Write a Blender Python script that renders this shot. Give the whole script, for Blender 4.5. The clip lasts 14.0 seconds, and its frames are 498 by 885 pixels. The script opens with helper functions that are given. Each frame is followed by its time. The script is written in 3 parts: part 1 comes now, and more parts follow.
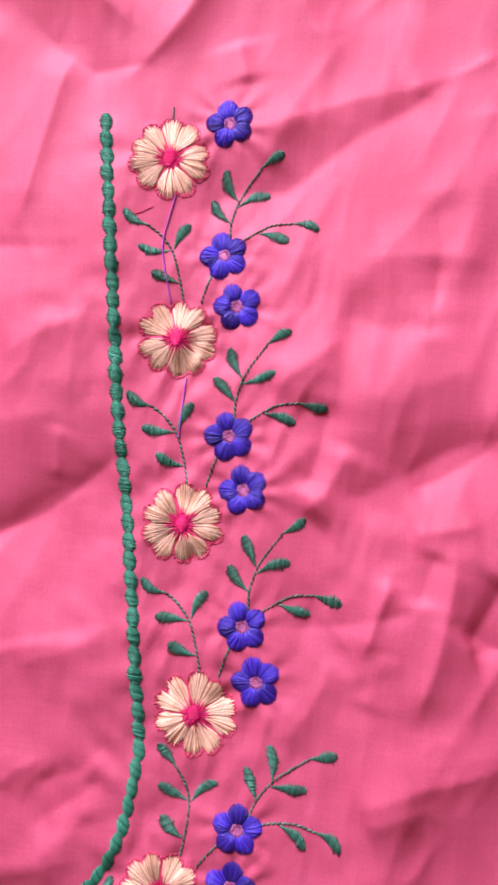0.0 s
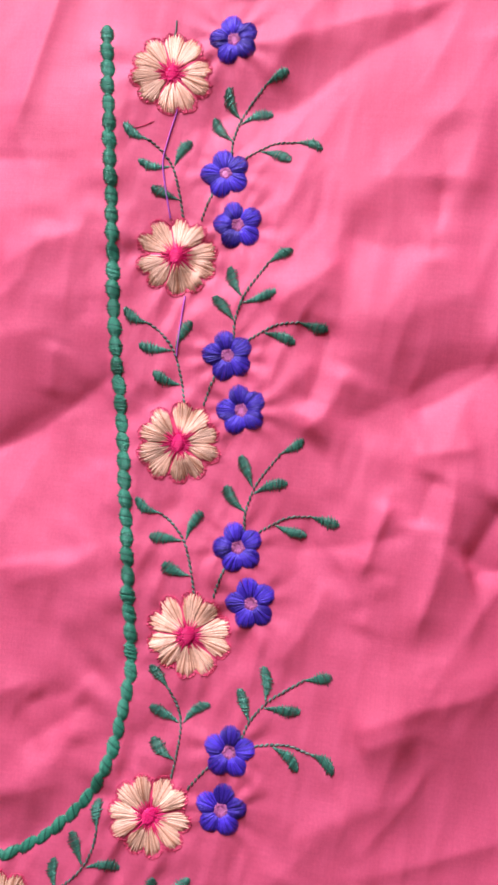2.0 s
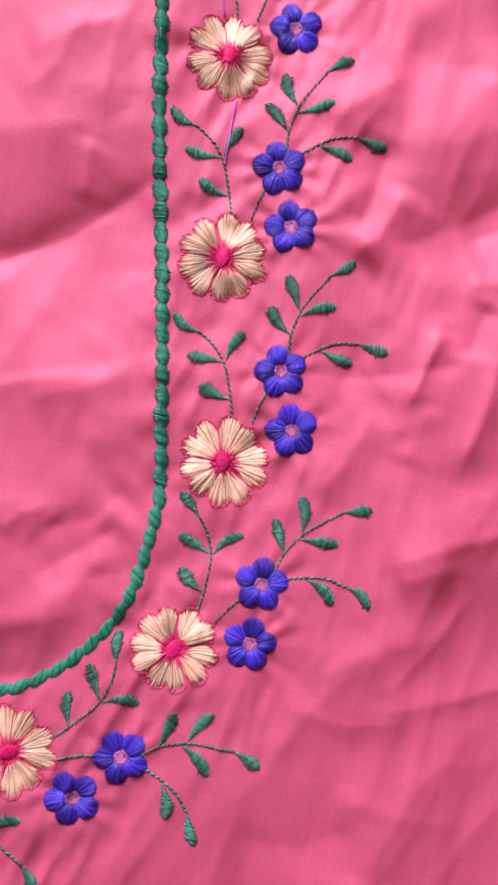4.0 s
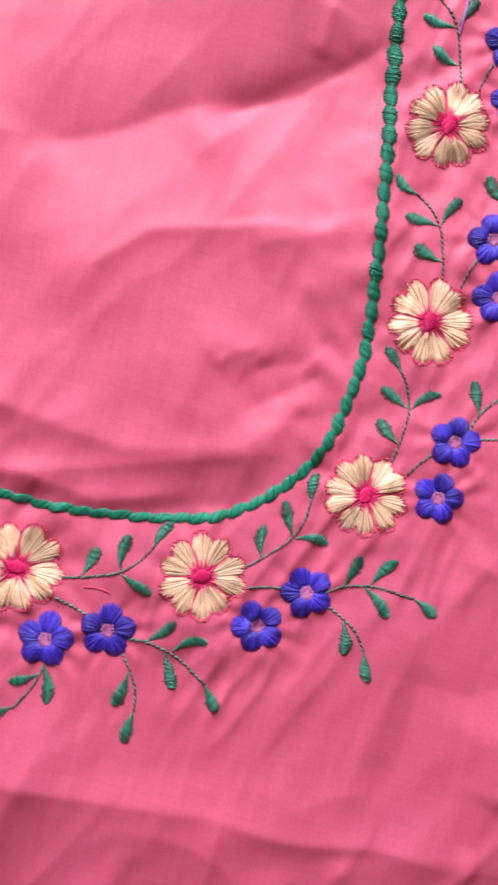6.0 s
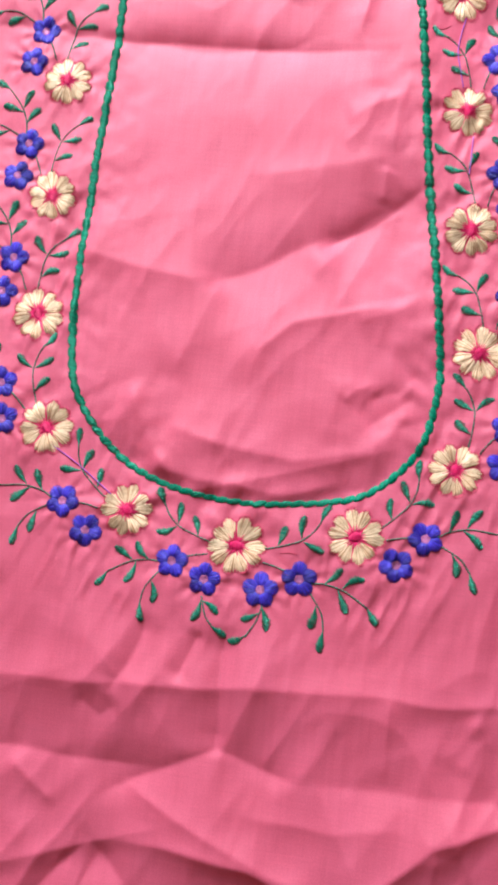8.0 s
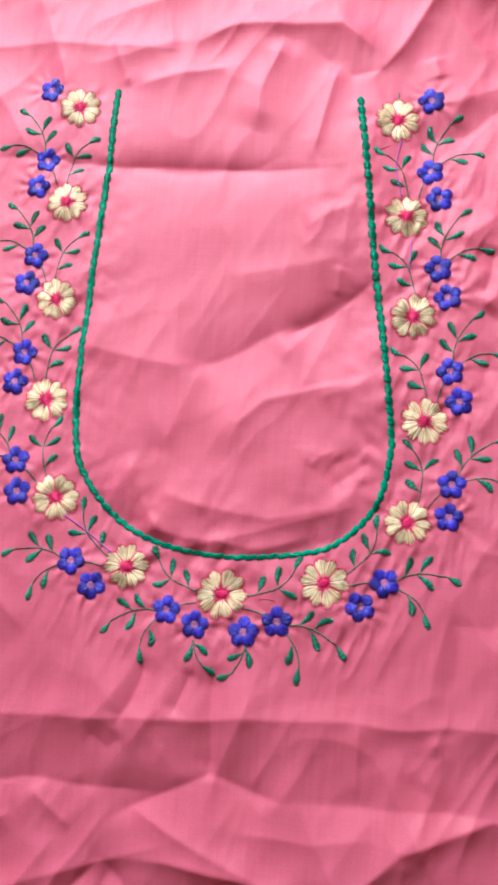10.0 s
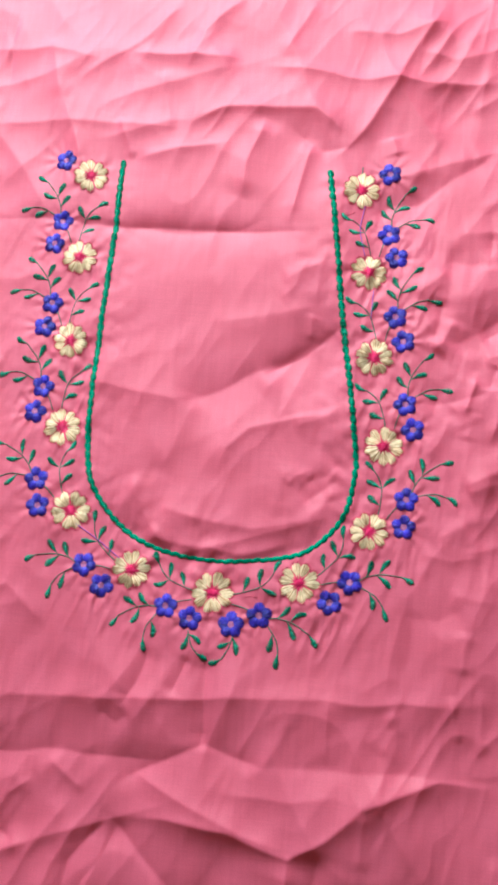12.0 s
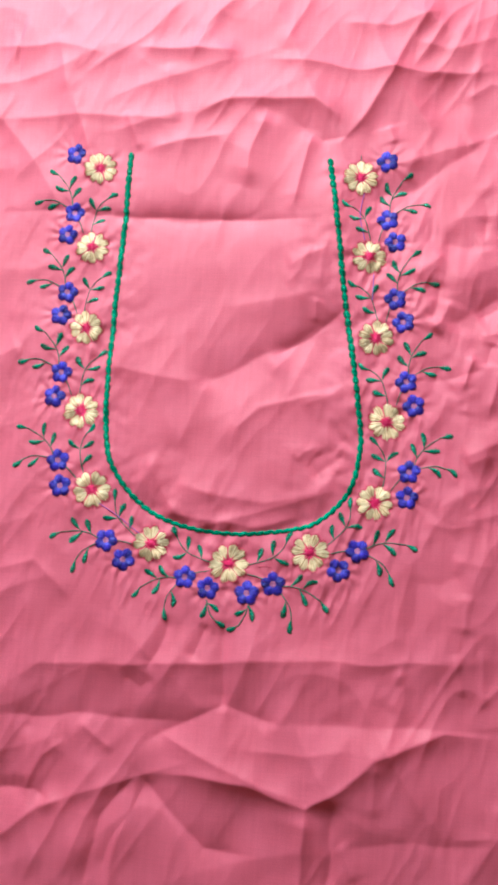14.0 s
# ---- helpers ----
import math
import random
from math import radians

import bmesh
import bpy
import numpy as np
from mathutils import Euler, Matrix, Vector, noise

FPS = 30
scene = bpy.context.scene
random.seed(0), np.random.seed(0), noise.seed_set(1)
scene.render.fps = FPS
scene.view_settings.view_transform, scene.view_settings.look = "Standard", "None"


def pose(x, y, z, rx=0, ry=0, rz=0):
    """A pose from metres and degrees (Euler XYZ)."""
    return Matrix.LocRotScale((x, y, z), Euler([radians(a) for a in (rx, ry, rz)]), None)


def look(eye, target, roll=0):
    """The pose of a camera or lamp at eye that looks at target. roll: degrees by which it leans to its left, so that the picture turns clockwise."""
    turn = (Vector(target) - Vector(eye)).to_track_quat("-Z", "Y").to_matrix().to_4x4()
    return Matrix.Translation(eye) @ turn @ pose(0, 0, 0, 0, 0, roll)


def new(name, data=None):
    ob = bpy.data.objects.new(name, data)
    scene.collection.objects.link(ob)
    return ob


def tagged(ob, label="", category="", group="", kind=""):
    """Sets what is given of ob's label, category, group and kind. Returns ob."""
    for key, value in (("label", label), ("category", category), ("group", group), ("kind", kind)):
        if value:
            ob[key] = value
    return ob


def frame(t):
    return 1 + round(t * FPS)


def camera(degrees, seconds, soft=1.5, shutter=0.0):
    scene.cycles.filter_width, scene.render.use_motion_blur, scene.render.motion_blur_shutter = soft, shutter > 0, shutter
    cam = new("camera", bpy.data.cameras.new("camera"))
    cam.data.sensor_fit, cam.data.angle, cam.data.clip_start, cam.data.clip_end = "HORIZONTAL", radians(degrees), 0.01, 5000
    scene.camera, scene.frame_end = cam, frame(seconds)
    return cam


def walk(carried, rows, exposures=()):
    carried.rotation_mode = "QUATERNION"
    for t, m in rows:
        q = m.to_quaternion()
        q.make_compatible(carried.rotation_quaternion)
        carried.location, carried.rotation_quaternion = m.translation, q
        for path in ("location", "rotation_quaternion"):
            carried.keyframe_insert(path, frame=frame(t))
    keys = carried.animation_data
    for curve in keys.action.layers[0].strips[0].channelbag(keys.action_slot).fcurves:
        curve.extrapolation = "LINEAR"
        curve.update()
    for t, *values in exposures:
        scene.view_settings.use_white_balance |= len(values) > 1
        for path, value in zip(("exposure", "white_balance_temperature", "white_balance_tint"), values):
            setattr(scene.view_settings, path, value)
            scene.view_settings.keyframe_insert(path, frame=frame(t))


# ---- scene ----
cam = camera(31.0, 14.0, soft=2.9, shutter=0.3)
ROWS = [
    (0.0, 0.1692, 0.0159, 0.3107, 3.24, 6.06, 5.25),
    (0.5, 0.1632, 0.0134, 0.3180, 3.56, 4.88, 5.31),
    (1.0, 0.1657, 0.0047, 0.3137, 3.37, 4.17, 5.64),
    (1.5, 0.1690, -0.0018, 0.3102, 3.11, 5.23, 6.13),
    (2.0, 0.1620, -0.0103, 0.3063, 2.92, 4.17, 6.19),
    (4.5, 0.1074, -0.0746, 0.2857, -0.36, -4.04, 10.03),
    (5.0, 0.0987, -0.0876, 0.2844, -1.03, -4.61, 11.07),
    (5.5, 0.0902, -0.1048, 0.2908, -1.18, -2.72, 12.44),
    (6.0, 0.0675, -0.1160, 0.2996, -0.94, -1.31, 14.26),
    (6.5, 0.0537, -0.1216, 0.3120, -0.88, 0.96, 14.46),
    (7.0, 0.0484, -0.1329, 0.3607, -0.08, 3.38, 12.56),
    (7.5, 0.0422, -0.1477, 0.4250, 2.16, 2.03, 9.22),
    (8.0, 0.0602, -0.1658, 0.4666, 5.76, 5.39, 6.92),
    (10.5, 0.0890, -0.1673, 0.5576, 9.36, 6.21, 4.98),
    (11.0, 0.0943, -0.1704, 0.5763, 9.68, 5.39, 4.81),
    (11.5, 0.0957, -0.1716, 0.5973, 9.71, 5.66, 4.45),
    (12.0, 0.0926, -0.1736, 0.6411, 9.69, 4.99, 4.83),
    (12.5, 0.0922, -0.1719, 0.6677, 8.67, 4.43, 4.15),
    (13.0, 0.0814, -0.1719, 0.6829, 8.64, 4.08, 3.81),
    (13.5, 0.0858, -0.1719, 0.6780, 7.70, 5.28, 3.53),
    (14.0, 0.0813, -0.1753, 0.6792, 7.79, 4.64, 3.42),
]
EXPOSURES = [(0.0, 0.90, 6300, 36), (2.0, 0.90, 6300, 34), (5.0, 1.03, 6050, 16), (5.6, 1.10, 6050, 8), (6.5, 1.13, 6100, 4), (8.0, 1.16, 5750, -13), (10.5, 1.09, 5370, -28), (14.0, 1.06, 5430, -35)]
walk(cam, [(t, pose(x, y, z, rx, ry, rz)) for t, x, y, z, rx, ry, rz in ROWS], EXPOSURES)

# ---- daylight: sky outside, and a window's light in the wall beyond the cloth ----
sky_world = bpy.data.worlds.new("sky")
scene.world = sky_world
sky_world.use_nodes = True
wn = sky_world.node_tree
sky = wn.nodes.new("ShaderNodeTexSky")
sky.sky_type, sky.sun_disc = "NISHITA", False
sky.sun_elevation, sky.sun_rotation = radians(40), radians(-25)
wn.nodes["Background"].inputs["Strength"].default_value = 0.10
wn.links.new(sky.outputs["Color"], wn.nodes["Background"].inputs["Color"])

# Unseen window; an area lamp in it stands in for the skylight.
WIN_X0, WIN_X1, WIN_Z0, WIN_Z1, WALL_Y = -0.85, 0.10, 0.42, 1.22, 1.08
lamp_data = bpy.data.lights.new("window_light", "AREA")
lamp_data.shape, lamp_data.size, lamp_data.size_y = "RECTANGLE", WIN_X1 - WIN_X0 - 0.1, WIN_Z1 - WIN_Z0 - 0.1
lamp_data.energy, lamp_data.color = 32.5, (0.95, 0.97, 1.0)
window_light = new("window_light", lamp_data)
window_light.matrix_world = look(((WIN_X0 + WIN_X1) / 2, WALL_Y + 0.05, (WIN_Z0 + WIN_Z1) / 2), (0.0, 0.0, 0.2))


# ---- materials ----
def base_mat(name):
    m = bpy.data.materials.new(name)
    m.use_nodes = True
    nt = m.node_tree
    return m, nt, nt.nodes["Principled BSDF"]


def node(nt, kind, **inputs):
    n = nt.nodes.new(kind)
    for key, value in inputs.items():
        n.inputs[key.replace("_", " ")].default_value = value
    return n


def ramp(nt, fac, stops):
    n = nt.nodes.new("ShaderNodeValToRGB")
    els = n.color_ramp.elements
    while len(els) < len(stops):
        els.new(0.5)
    for e, (p, c) in zip(els, stops):
        e.position, e.color = p, (*c, 1)
    nt.links.new(fac, n.inputs["Fac"])
    return n.outputs["Color"]


def mixed(nt, kind, fac, a, b):
    n = nt.nodes.new("ShaderNodeMix")
    n.data_type, n.blend_type = "RGBA", kind
    for socket, value in ((n.inputs["Factor"], fac), (n.inputs["A"], a), (n.inputs["B"], b)):
        if isinstance(value, bpy.types.NodeSocket):
            nt.links.new(value, socket)
        else:
            socket.default_value = value if isinstance(value, float) else (*value, 1)
    return n.outputs["Result"]


def cloth_material():
    """Fine plain-weave cotton: warp and weft yarns with slubs, and soft blotches in the dye."""
    m, nt, b = base_mat("pink_cotton")
    link = nt.links.new
    co = nt.nodes.new("ShaderNodeTexCoord").outputs["Object"]

    def yarn(sx, sy, detail):
        mp = nt.nodes.new("ShaderNodeMapping")
        mp.inputs["Scale"].default_value = (sx, sy, 1)
        link(co, mp.inputs["Vector"])
        n = node(nt, "ShaderNodeTexNoise", Scale=1.0, Detail=detail, Roughness=0.6)
        link(mp.outputs["Vector"], n.inputs["Vector"])
        return n.outputs["Fac"]

    weft, warp = yarn(60, 2600, 2), yarn(2600, 60, 2)
    blotch, slub = yarn(16, 16, 4), yarn(30, 700, 2)
    weave = mixed(nt, "MIX", 0.5, weft, warp)
    c = ramp(nt, blotch, [(0.3, (0.765, 0.110, 0.206)), (0.7, (0.815, 0.130, 0.242))])
    tone = ramp(nt, weave, [(0.35, (0.955, 0.935, 0.94)), (0.62, (1.015, 1.02, 1.02))])
    c = mixed(nt, "MULTIPLY", 1.0, c, tone)
    tone2 = ramp(nt, slub, [(0.3, (0.965, 0.95, 0.955)), (0.7, (1.02, 1.02, 1.02))])
    c = mixed(nt, "MULTIPLY", 1.0, c, tone2)
    grain, streak = yarn(1100, 900, 3), yarn(260, 14, 3)
    c = mixed(nt, "MULTIPLY", 1.0, c, ramp(nt, grain, [(0.32, (0.93, 0.88, 0.90)), (0.68, (1.04, 1.06, 1.05))]))
    c = mixed(nt, "MULTIPLY", 1.0, c, ramp(nt, streak, [(0.35, (0.965, 0.93, 0.94)), (0.65, (1.02, 1.03, 1.03))]))
    link(c, b.inputs["Base Color"])
    b.inputs["Roughness"].default_value = 0.62
    b.inputs["Specular IOR Level"].default_value = 0.62
    crumple = yarn(130, 85, 4)
    bump1 = node(nt, "ShaderNodeBump", Strength=0.22, Distance=0.0011)
    link(crumple, bump1.inputs["Height"])
    bump2 = node(nt, "ShaderNodeBump", Strength=0.35, Distance=0.00025)
    link(weave, bump2.inputs["Height"])
    link(bump1.outputs["Normal"], bump2.inputs["Normal"])
    link(bump2.outputs["Normal"], b.inputs["Normal"])
    # thin cloth: some light comes through it, reddened
    thin = nt.nodes.new("ShaderNodeBsdfTranslucent")
    thin.inputs["Color"].default_value = (0.85, 0.055, 0.13, 1)
    both = nt.nodes.new("ShaderNodeMixShader")
    both.inputs["Fac"].default_value = 0.34
    link(b.outputs["BSDF"], both.inputs[1])
    link(thin.outputs["BSDF"], both.inputs[2])
    link(both.outputs["Shader"], nt.nodes["Material Output"].inputs["Surface"])
    return m


def thread_material(name, dark, light, rough=0.40, gloss=0.6, sheen_tones=(0.85, 1.1)):
    """Rayon thread: every strand has its own shade of the dye, and a fine twist runs round it."""
    m, nt, b = base_mat(name)
    link = nt.links.new
    strand = nt.nodes.new("ShaderNodeNewGeometry").outputs["Random Per Island"]
    c = ramp(nt, strand, [(0.0, dark), (0.45, tuple((p + 2 * q) / 3 for p, q in zip(dark, light))), (1.0, light)])
    co = nt.nodes.new("ShaderNodeTexCoord").outputs["Object"]
    fuzz = node(nt, "ShaderNodeTexNoise", Scale=1500.0, Detail=3.0, Roughness=0.6)
    patch = node(nt, "ShaderNodeTexNoise", Scale=190.0, Detail=2.0)
    link(co, fuzz.inputs["Vector"])
    link(co, patch.inputs["Vector"])
    c = mixed(nt, "MULTIPLY", 1.0, c, ramp(nt, fuzz.outputs["Fac"], [(0.3, (0.78, 0.78, 0.78)), (0.7, (1.12, 1.12, 1.12))]))
    c = mixed(nt, "MULTIPLY", 1.0, c, ramp(nt, patch.outputs["Fac"], [(0.3, (0.86, 0.84, 0.84)), (0.7, (1.08, 1.08, 1.08))]))
    # sheen painted in: each part lighter or darker at random, like differing thread lay
    info = nt.nodes.new("ShaderNodeObjectInfo")
    c = mixed(nt, "MULTIPLY", 1.0, c, ramp(nt, info.outputs["Random"], [(0.0, (sheen_tones[0], sheen_tones[0] * 0.95, sheen_tones[0] * 0.9)), (1.0, (sheen_tones[1],) * 3)]))
    link(c, b.inputs["Base Color"])
    b.inputs["Roughness"].default_value = rough
    b.inputs["Specular IOR Level"].default_value = gloss
    top = max(light)
    b.inputs["Specular Tint"].default_value = (*(0.35 + 0.65 * v / top for v in light), 1)
    uv = nt.nodes.new("ShaderNodeUVMap")
    uv.uv_map = "threads"
    twist = node(nt, "ShaderNodeTexWave", Scale=1.1, Distortion=2.0, Detail=1.0)
    twist.bands_direction = "DIAGONAL"
    link(uv.outputs["UV"], twist.inputs["Vector"])
    bump = node(nt, "ShaderNodeBump", Strength=0.5, Distance=0.00008)
    link(twist.outputs["Fac"], bump.inputs["Height"])
    link(bump.outputs["Normal"], b.inputs["Normal"])
    return m


def plain_material(name, colour, rough, grain=40.0):
    m, nt, b = base_mat(name)
    co = nt.nodes.new("ShaderNodeTexCoord").outputs["Object"]
    n = node(nt, "ShaderNodeTexNoise", Scale=grain, Detail=6.0)
    nt.links.new(co, n.inputs["Vector"])
    lo = tuple(v * 0.88 for v in colour)
    nt.links.new(ramp(nt, n.outputs["Fac"], [(0.3, lo), (0.7, colour)]), b.inputs["Base Color"])
    bump = node(nt, "ShaderNodeBump", Strength=0.2, Distance=0.002)
    nt.links.new(n.outputs["Fac"], bump.inputs["Height"])
    nt.links.new(bump.outputs["Normal"], b.inputs["Normal"])
    b.inputs["Roughness"].default_value = rough
    return m


CLOTH = cloth_material()
CREAM = thread_material("cream_rayon", (0.54, 0.24, 0.13), (0.97, 0.65, 0.46), rough=0.36, gloss=0.9, sheen_tones=(0.66, 1.10))
PINK = thread_material("pink_rayon", (0.62, 0.012, 0.10), (0.86, 0.03, 0.20))
ROSE = thread_material("rose_rayon", (0.60, 0.030, 0.10), (0.80, 0.09, 0.19), rough=0.5)
BLUE = thread_material("violet_blue_rayon", (0.014, 0.005, 0.14), (0.080, 0.039, 0.54), rough=0.38, gloss=0.9, sheen_tones=(0.6, 1.15))
MAUVE = thread_material("mauve_rayon", (0.28, 0.05, 0.20), (0.50, 0.16, 0.34))
GREEN = thread_material("green_rayon", (0.018, 0.066, 0.048), (0.046, 0.245, 0.165), rough=0.38, gloss=0.9, sheen_tones=(0.75, 1.12))
STEM = thread_material("stem_green_rayon", (0.030, 0.065, 0.052), (0.105, 0.185, 0.145), rough=0.5, gloss=0.35)
CHAIN = thread_material("border_green_rayon", (0.008, 0.064, 0.042), (0.022, 0.215, 0.130), rough=0.40, gloss=0.8)
PURPLE = thread_material("purple_thread", (0.26, 0.04, 0.28), (0.42, 0.10, 0.44), rough=0.5)
# Room colours are made up: dim and warm, so bounced light reddens the shade.
PLASTER = plain_material("beige_plaster", (0.36, 0.28, 0.21), 0.85)
FLOOR = plain_material("tan_stone_floor", (0.40, 0.32, 0.24), 0.5, 12.0)
PAINT = plain_material("white_window_paint", (0.8, 0.8, 0.78), 0.4)

# ---- unseen room added to close the place and give dim warm fill light ----
X0, X1, Y0, Y1, TOP, T = -2.1, 1.9, -2.1, WALL_Y, 2.6, 0.15
FLOOR_Z = -0.010


def block(name, lo, hi, material, label, category, parent=None, kind="structure"):
    bm = bmesh.new()
    bmesh.ops.create_cube(bm, size=1.0)
    c = [(a + b) / 2 for a, b in zip(lo, hi)]
    for v in bm.verts:
        v.co = Vector([v.co[i] * (hi[i] - lo[i]) + (0 if parent is None else c[i]) for i in range(3)])
    me = bpy.data.meshes.new(name)
    bm.to_mesh(me)
    bm.free()
    me.materials.append(material)
    ob = new(name, me)
    if parent is None:
        ob.location = c
        tagged(ob, label, category, kind=kind)
    else:
        ob.parent = parent
    return ob


block("floor", (X0, Y0, FLOOR_Z - 0.1), (X1, Y1, FLOOR_Z), FLOOR, "unseen plain tan stone floor added under the cloth", "floor")
block("ceiling", (X0, Y0, TOP), (X1, Y1, TOP + 0.1), PLASTER, "unseen plain beige plaster ceiling added to close the room", "ceiling")
block("wall_south", (X0, Y0 - T, FLOOR_Z - 0.1), (X1, Y0, TOP + 0.1), PLASTER, "unseen plain beige plaster wall added to close the room", "wall")
block("wall_west", (X0 - T, Y0 - T, FLOOR_Z - 0.1), (X0, Y1 + T, TOP + 0.1), PLASTER, "unseen plain beige plaster wall added to close the room", "wall")
block("wall_east", (X1, Y0 - T, FLOOR_Z - 0.1), (X1 + T, Y1 + T, TOP + 0.1), PLASTER, "unseen plain beige plaster wall added to close the room", "wall")
wall_north = tagged(new("wall_north"), "unseen beige plaster wall added, with a window opening", "wall", kind="structure")
for lo, hi in (((X0, Y1, FLOOR_Z - 0.1), (WIN_X0, Y1 + T, TOP + 0.1)), ((WIN_X1, Y1, FLOOR_Z - 0.1), (X1, Y1 + T, TOP + 0.1)),
               ((WIN_X0, Y1, FLOOR_Z - 0.1), (WIN_X1, Y1 + T, WIN_Z0)), ((WIN_X0, Y1, WIN_Z1), (WIN_X1, Y1 + T, TOP + 0.1))):
    block("wall_panel", lo, hi, PLASTER, "", "", wall_north)

# ---- the lie of the cloth: one height for every place ----
CX0, CX1, CY0, CY1 = -0.45, 0.45, -0.66, 0.51


def lines_of(start, fine0, fine1, end):
    """Places along one side of the cloth: a millimetre apart in the middle part, three outside it."""
    return np.r_[np.arange(start, fine0 - 0.0015, 0.003), np.arange(fine0, fine1, 0.001), np.linspace(fine1, end, round((end - fine1) / 0.003))]


XS, YS = lines_of(CX0, -0.215, 0.245, CX1), lines_of(CY0, -0.45, 0.31, CY1)
NX, NY = len(XS), len(YS)
GX, GY = np.meshgrid(XS, YS)
HEIGHT = np.zeros_like(GX)
lattice = np.random.RandomState(7)


def smooth_noise(x, y):
    """Smooth noise of about -1 to 1, one bump a unit."""
    grid = lattice.uniform(-1, 1, (128, 128))
    ix, iy = np.floor(x).astype(int), np.floor(y).astype(int)
    fx, fy = x - ix, y - iy
    fx, fy = fx * fx * fx * (fx * (6 * fx - 15) + 10), fy * fy * fy * (fy * (6 * fy - 15) + 10)
    g = lambda a, b: grid[(ix + a) % 128, (iy + b) % 128]
    return (g(0, 0) * (1 - fx) + g(1, 0) * fx) * (1 - fy) + (g(0, 1) * (1 - fx) + g(1, 1) * fx) * fy


def along(points, x, y):
    """For every place: the signed distance from a line (left is positive) and how far along it, 0 to 1."""
    best, side, share = np.full(x.shape, 1e9), np.zeros(x.shape), np.zeros(x.shape)
    lengths = [math.dist(a, b) for a, b in zip(points, points[1:])]
    done, total = 0.0, sum(lengths)
    for (ax, ay), (bx, by), d in zip(points, points[1:], lengths):
        ux, uy = (bx - ax) / d, (by - ay) / d
        s = np.clip((x - ax) * ux + (y - ay) * uy, 0, d)
        ox, oy = x - ax - s * ux, y - ay - s * uy
        far = np.hypot(ox, oy)
        near = far < best
        best = np.where(near, far, best)
        side = np.where(near, np.where(ux * oy - uy * ox >= 0, 1, -1), side)
        share = np.where(near, (done + s) / total, share)
        done += d
    return best * side, share


def fold(points, height, left, right, soft):
    """A fold along a line, in mm: a ridge (or a valley, below zero) that dies away by left and right on its two sides."""
    reach = 0.005 * max(left, right)
    xs, ys = [p[0] for p in points], [p[1] for p in points]
    i0, i1 = np.searchsorted(XS, (min(xs) - reach, max(xs) + reach))
    j0, j1 = np.searchsorted(YS, (min(ys) - reach, max(ys) + reach))
    x, y = GX[j0:j1, i0:i1], GY[j0:j1, i0:i1]
    if not x.size:
        return
    wob = 0.0022 * smooth_noise(x / 0.03, y / 0.03)
    d, share = along(points, x + wob, y - wob)
    w = np.where(d > 0, left, right) * 0.001
    s = soft * 0.00065
    shape = np.exp(-(np.sqrt(d * d + s * s) - s) / w)
    ends = np.clip(np.minimum(share, 1 - share) / 0.22, 0, 1)
    HEIGHT[j0:j1, i0:i1] += 0.001 * FOLDING * height * shape * ends * ends * (3 - 2 * ends)


def spline(points, count):
    """A smooth line of count places through the points, evenly spaced."""
    p = [Vector((*q, 0)) for q in points]
    p = [2 * p[0] - p[1], *p, 2 * p[-1] - p[-2]]
    fine = []
    for a, b, c, d in zip(p, p[1:], p[2:], p[3:]):
        for k in range(24):
            t = k / 24
            fine.append(0.5 * (2 * b + (c - a) * t + (2 * a - 5 * b + 4 * c - d) * t * t + (3 * b - a - 3 * c + d) * t ** 3))
    fine.append(p[-2])
    f = np.array([(v.x, v.y) for v in fine])
    s = np.r_[0, np.cumsum(np.hypot(*np.diff(f, axis=0).T))]
    at = np.linspace(0, s[-1], count)
    return np.stack([np.interp(at, s, f[:, 0]), np.interp(at, s, f[:, 1])], 1)


# The neckline, from the top of one side round to the top of the other.
NECK = [(-0.0893, 0.1472), (-0.0900, 0.0890), (-0.0920, 0.0300), (-0.0932, -0.0300), (-0.0922, -0.0750), (-0.0845, -0.1085),
        (-0.0600, -0.1370), (-0.0280, -0.1515), (0.0110, -0.1558), (0.0510, -0.1512), (0.0770, -0.1425), (0.0985, -0.1190),
        (0.1054, -0.0860), (0.1040, -0.0640), (0.0966, -0.0157), (0.0881, 0.0330), (0.0805, 0.0890), (0.0718, 0.1450)]

# Units of the embroidery: side, place of the cream flower, turn and size.
UNITS = [
    (1, 0.1058, 0.0650, -0.2, 0.985), (1, 0.1139, 0.0000, 0.3, 0.999), (1, 0.1243, -0.0649, -0.4, 0.995),
    (1, 0.1179, -0.1267, -21.9, 1.003), (1, 0.0711, -0.1667, -61.4, 1.028), (1, 0.0105, -0.1782, -88.0, 1.064),
    (-1, 0.0105, -0.1777, 88.0, 0.998), (-1, -0.0491, -0.1669, 65.3, 1.014), (-1, -0.0987, -0.1280, 29.8, 1.018),
    (-1, -0.1125, -0.0667, 8.7, 1.02), (-1, -0.1142, -0.0002, 8.5, 0.98), (-1, -0.1146, 0.0659, 7.6, 0.97),
]

FOLDING = 1.75
for scale, size, stretch in ((0.11, 1.6, 1.0), (0.05, 0.55, 1.3), (0.022, 0.16, 1.5), (0.011, 0.05, 1.2)):
    HEIGHT += 0.001 * size * smooth_noise(GX / scale + 40, GY / (scale * stretch) + 40)


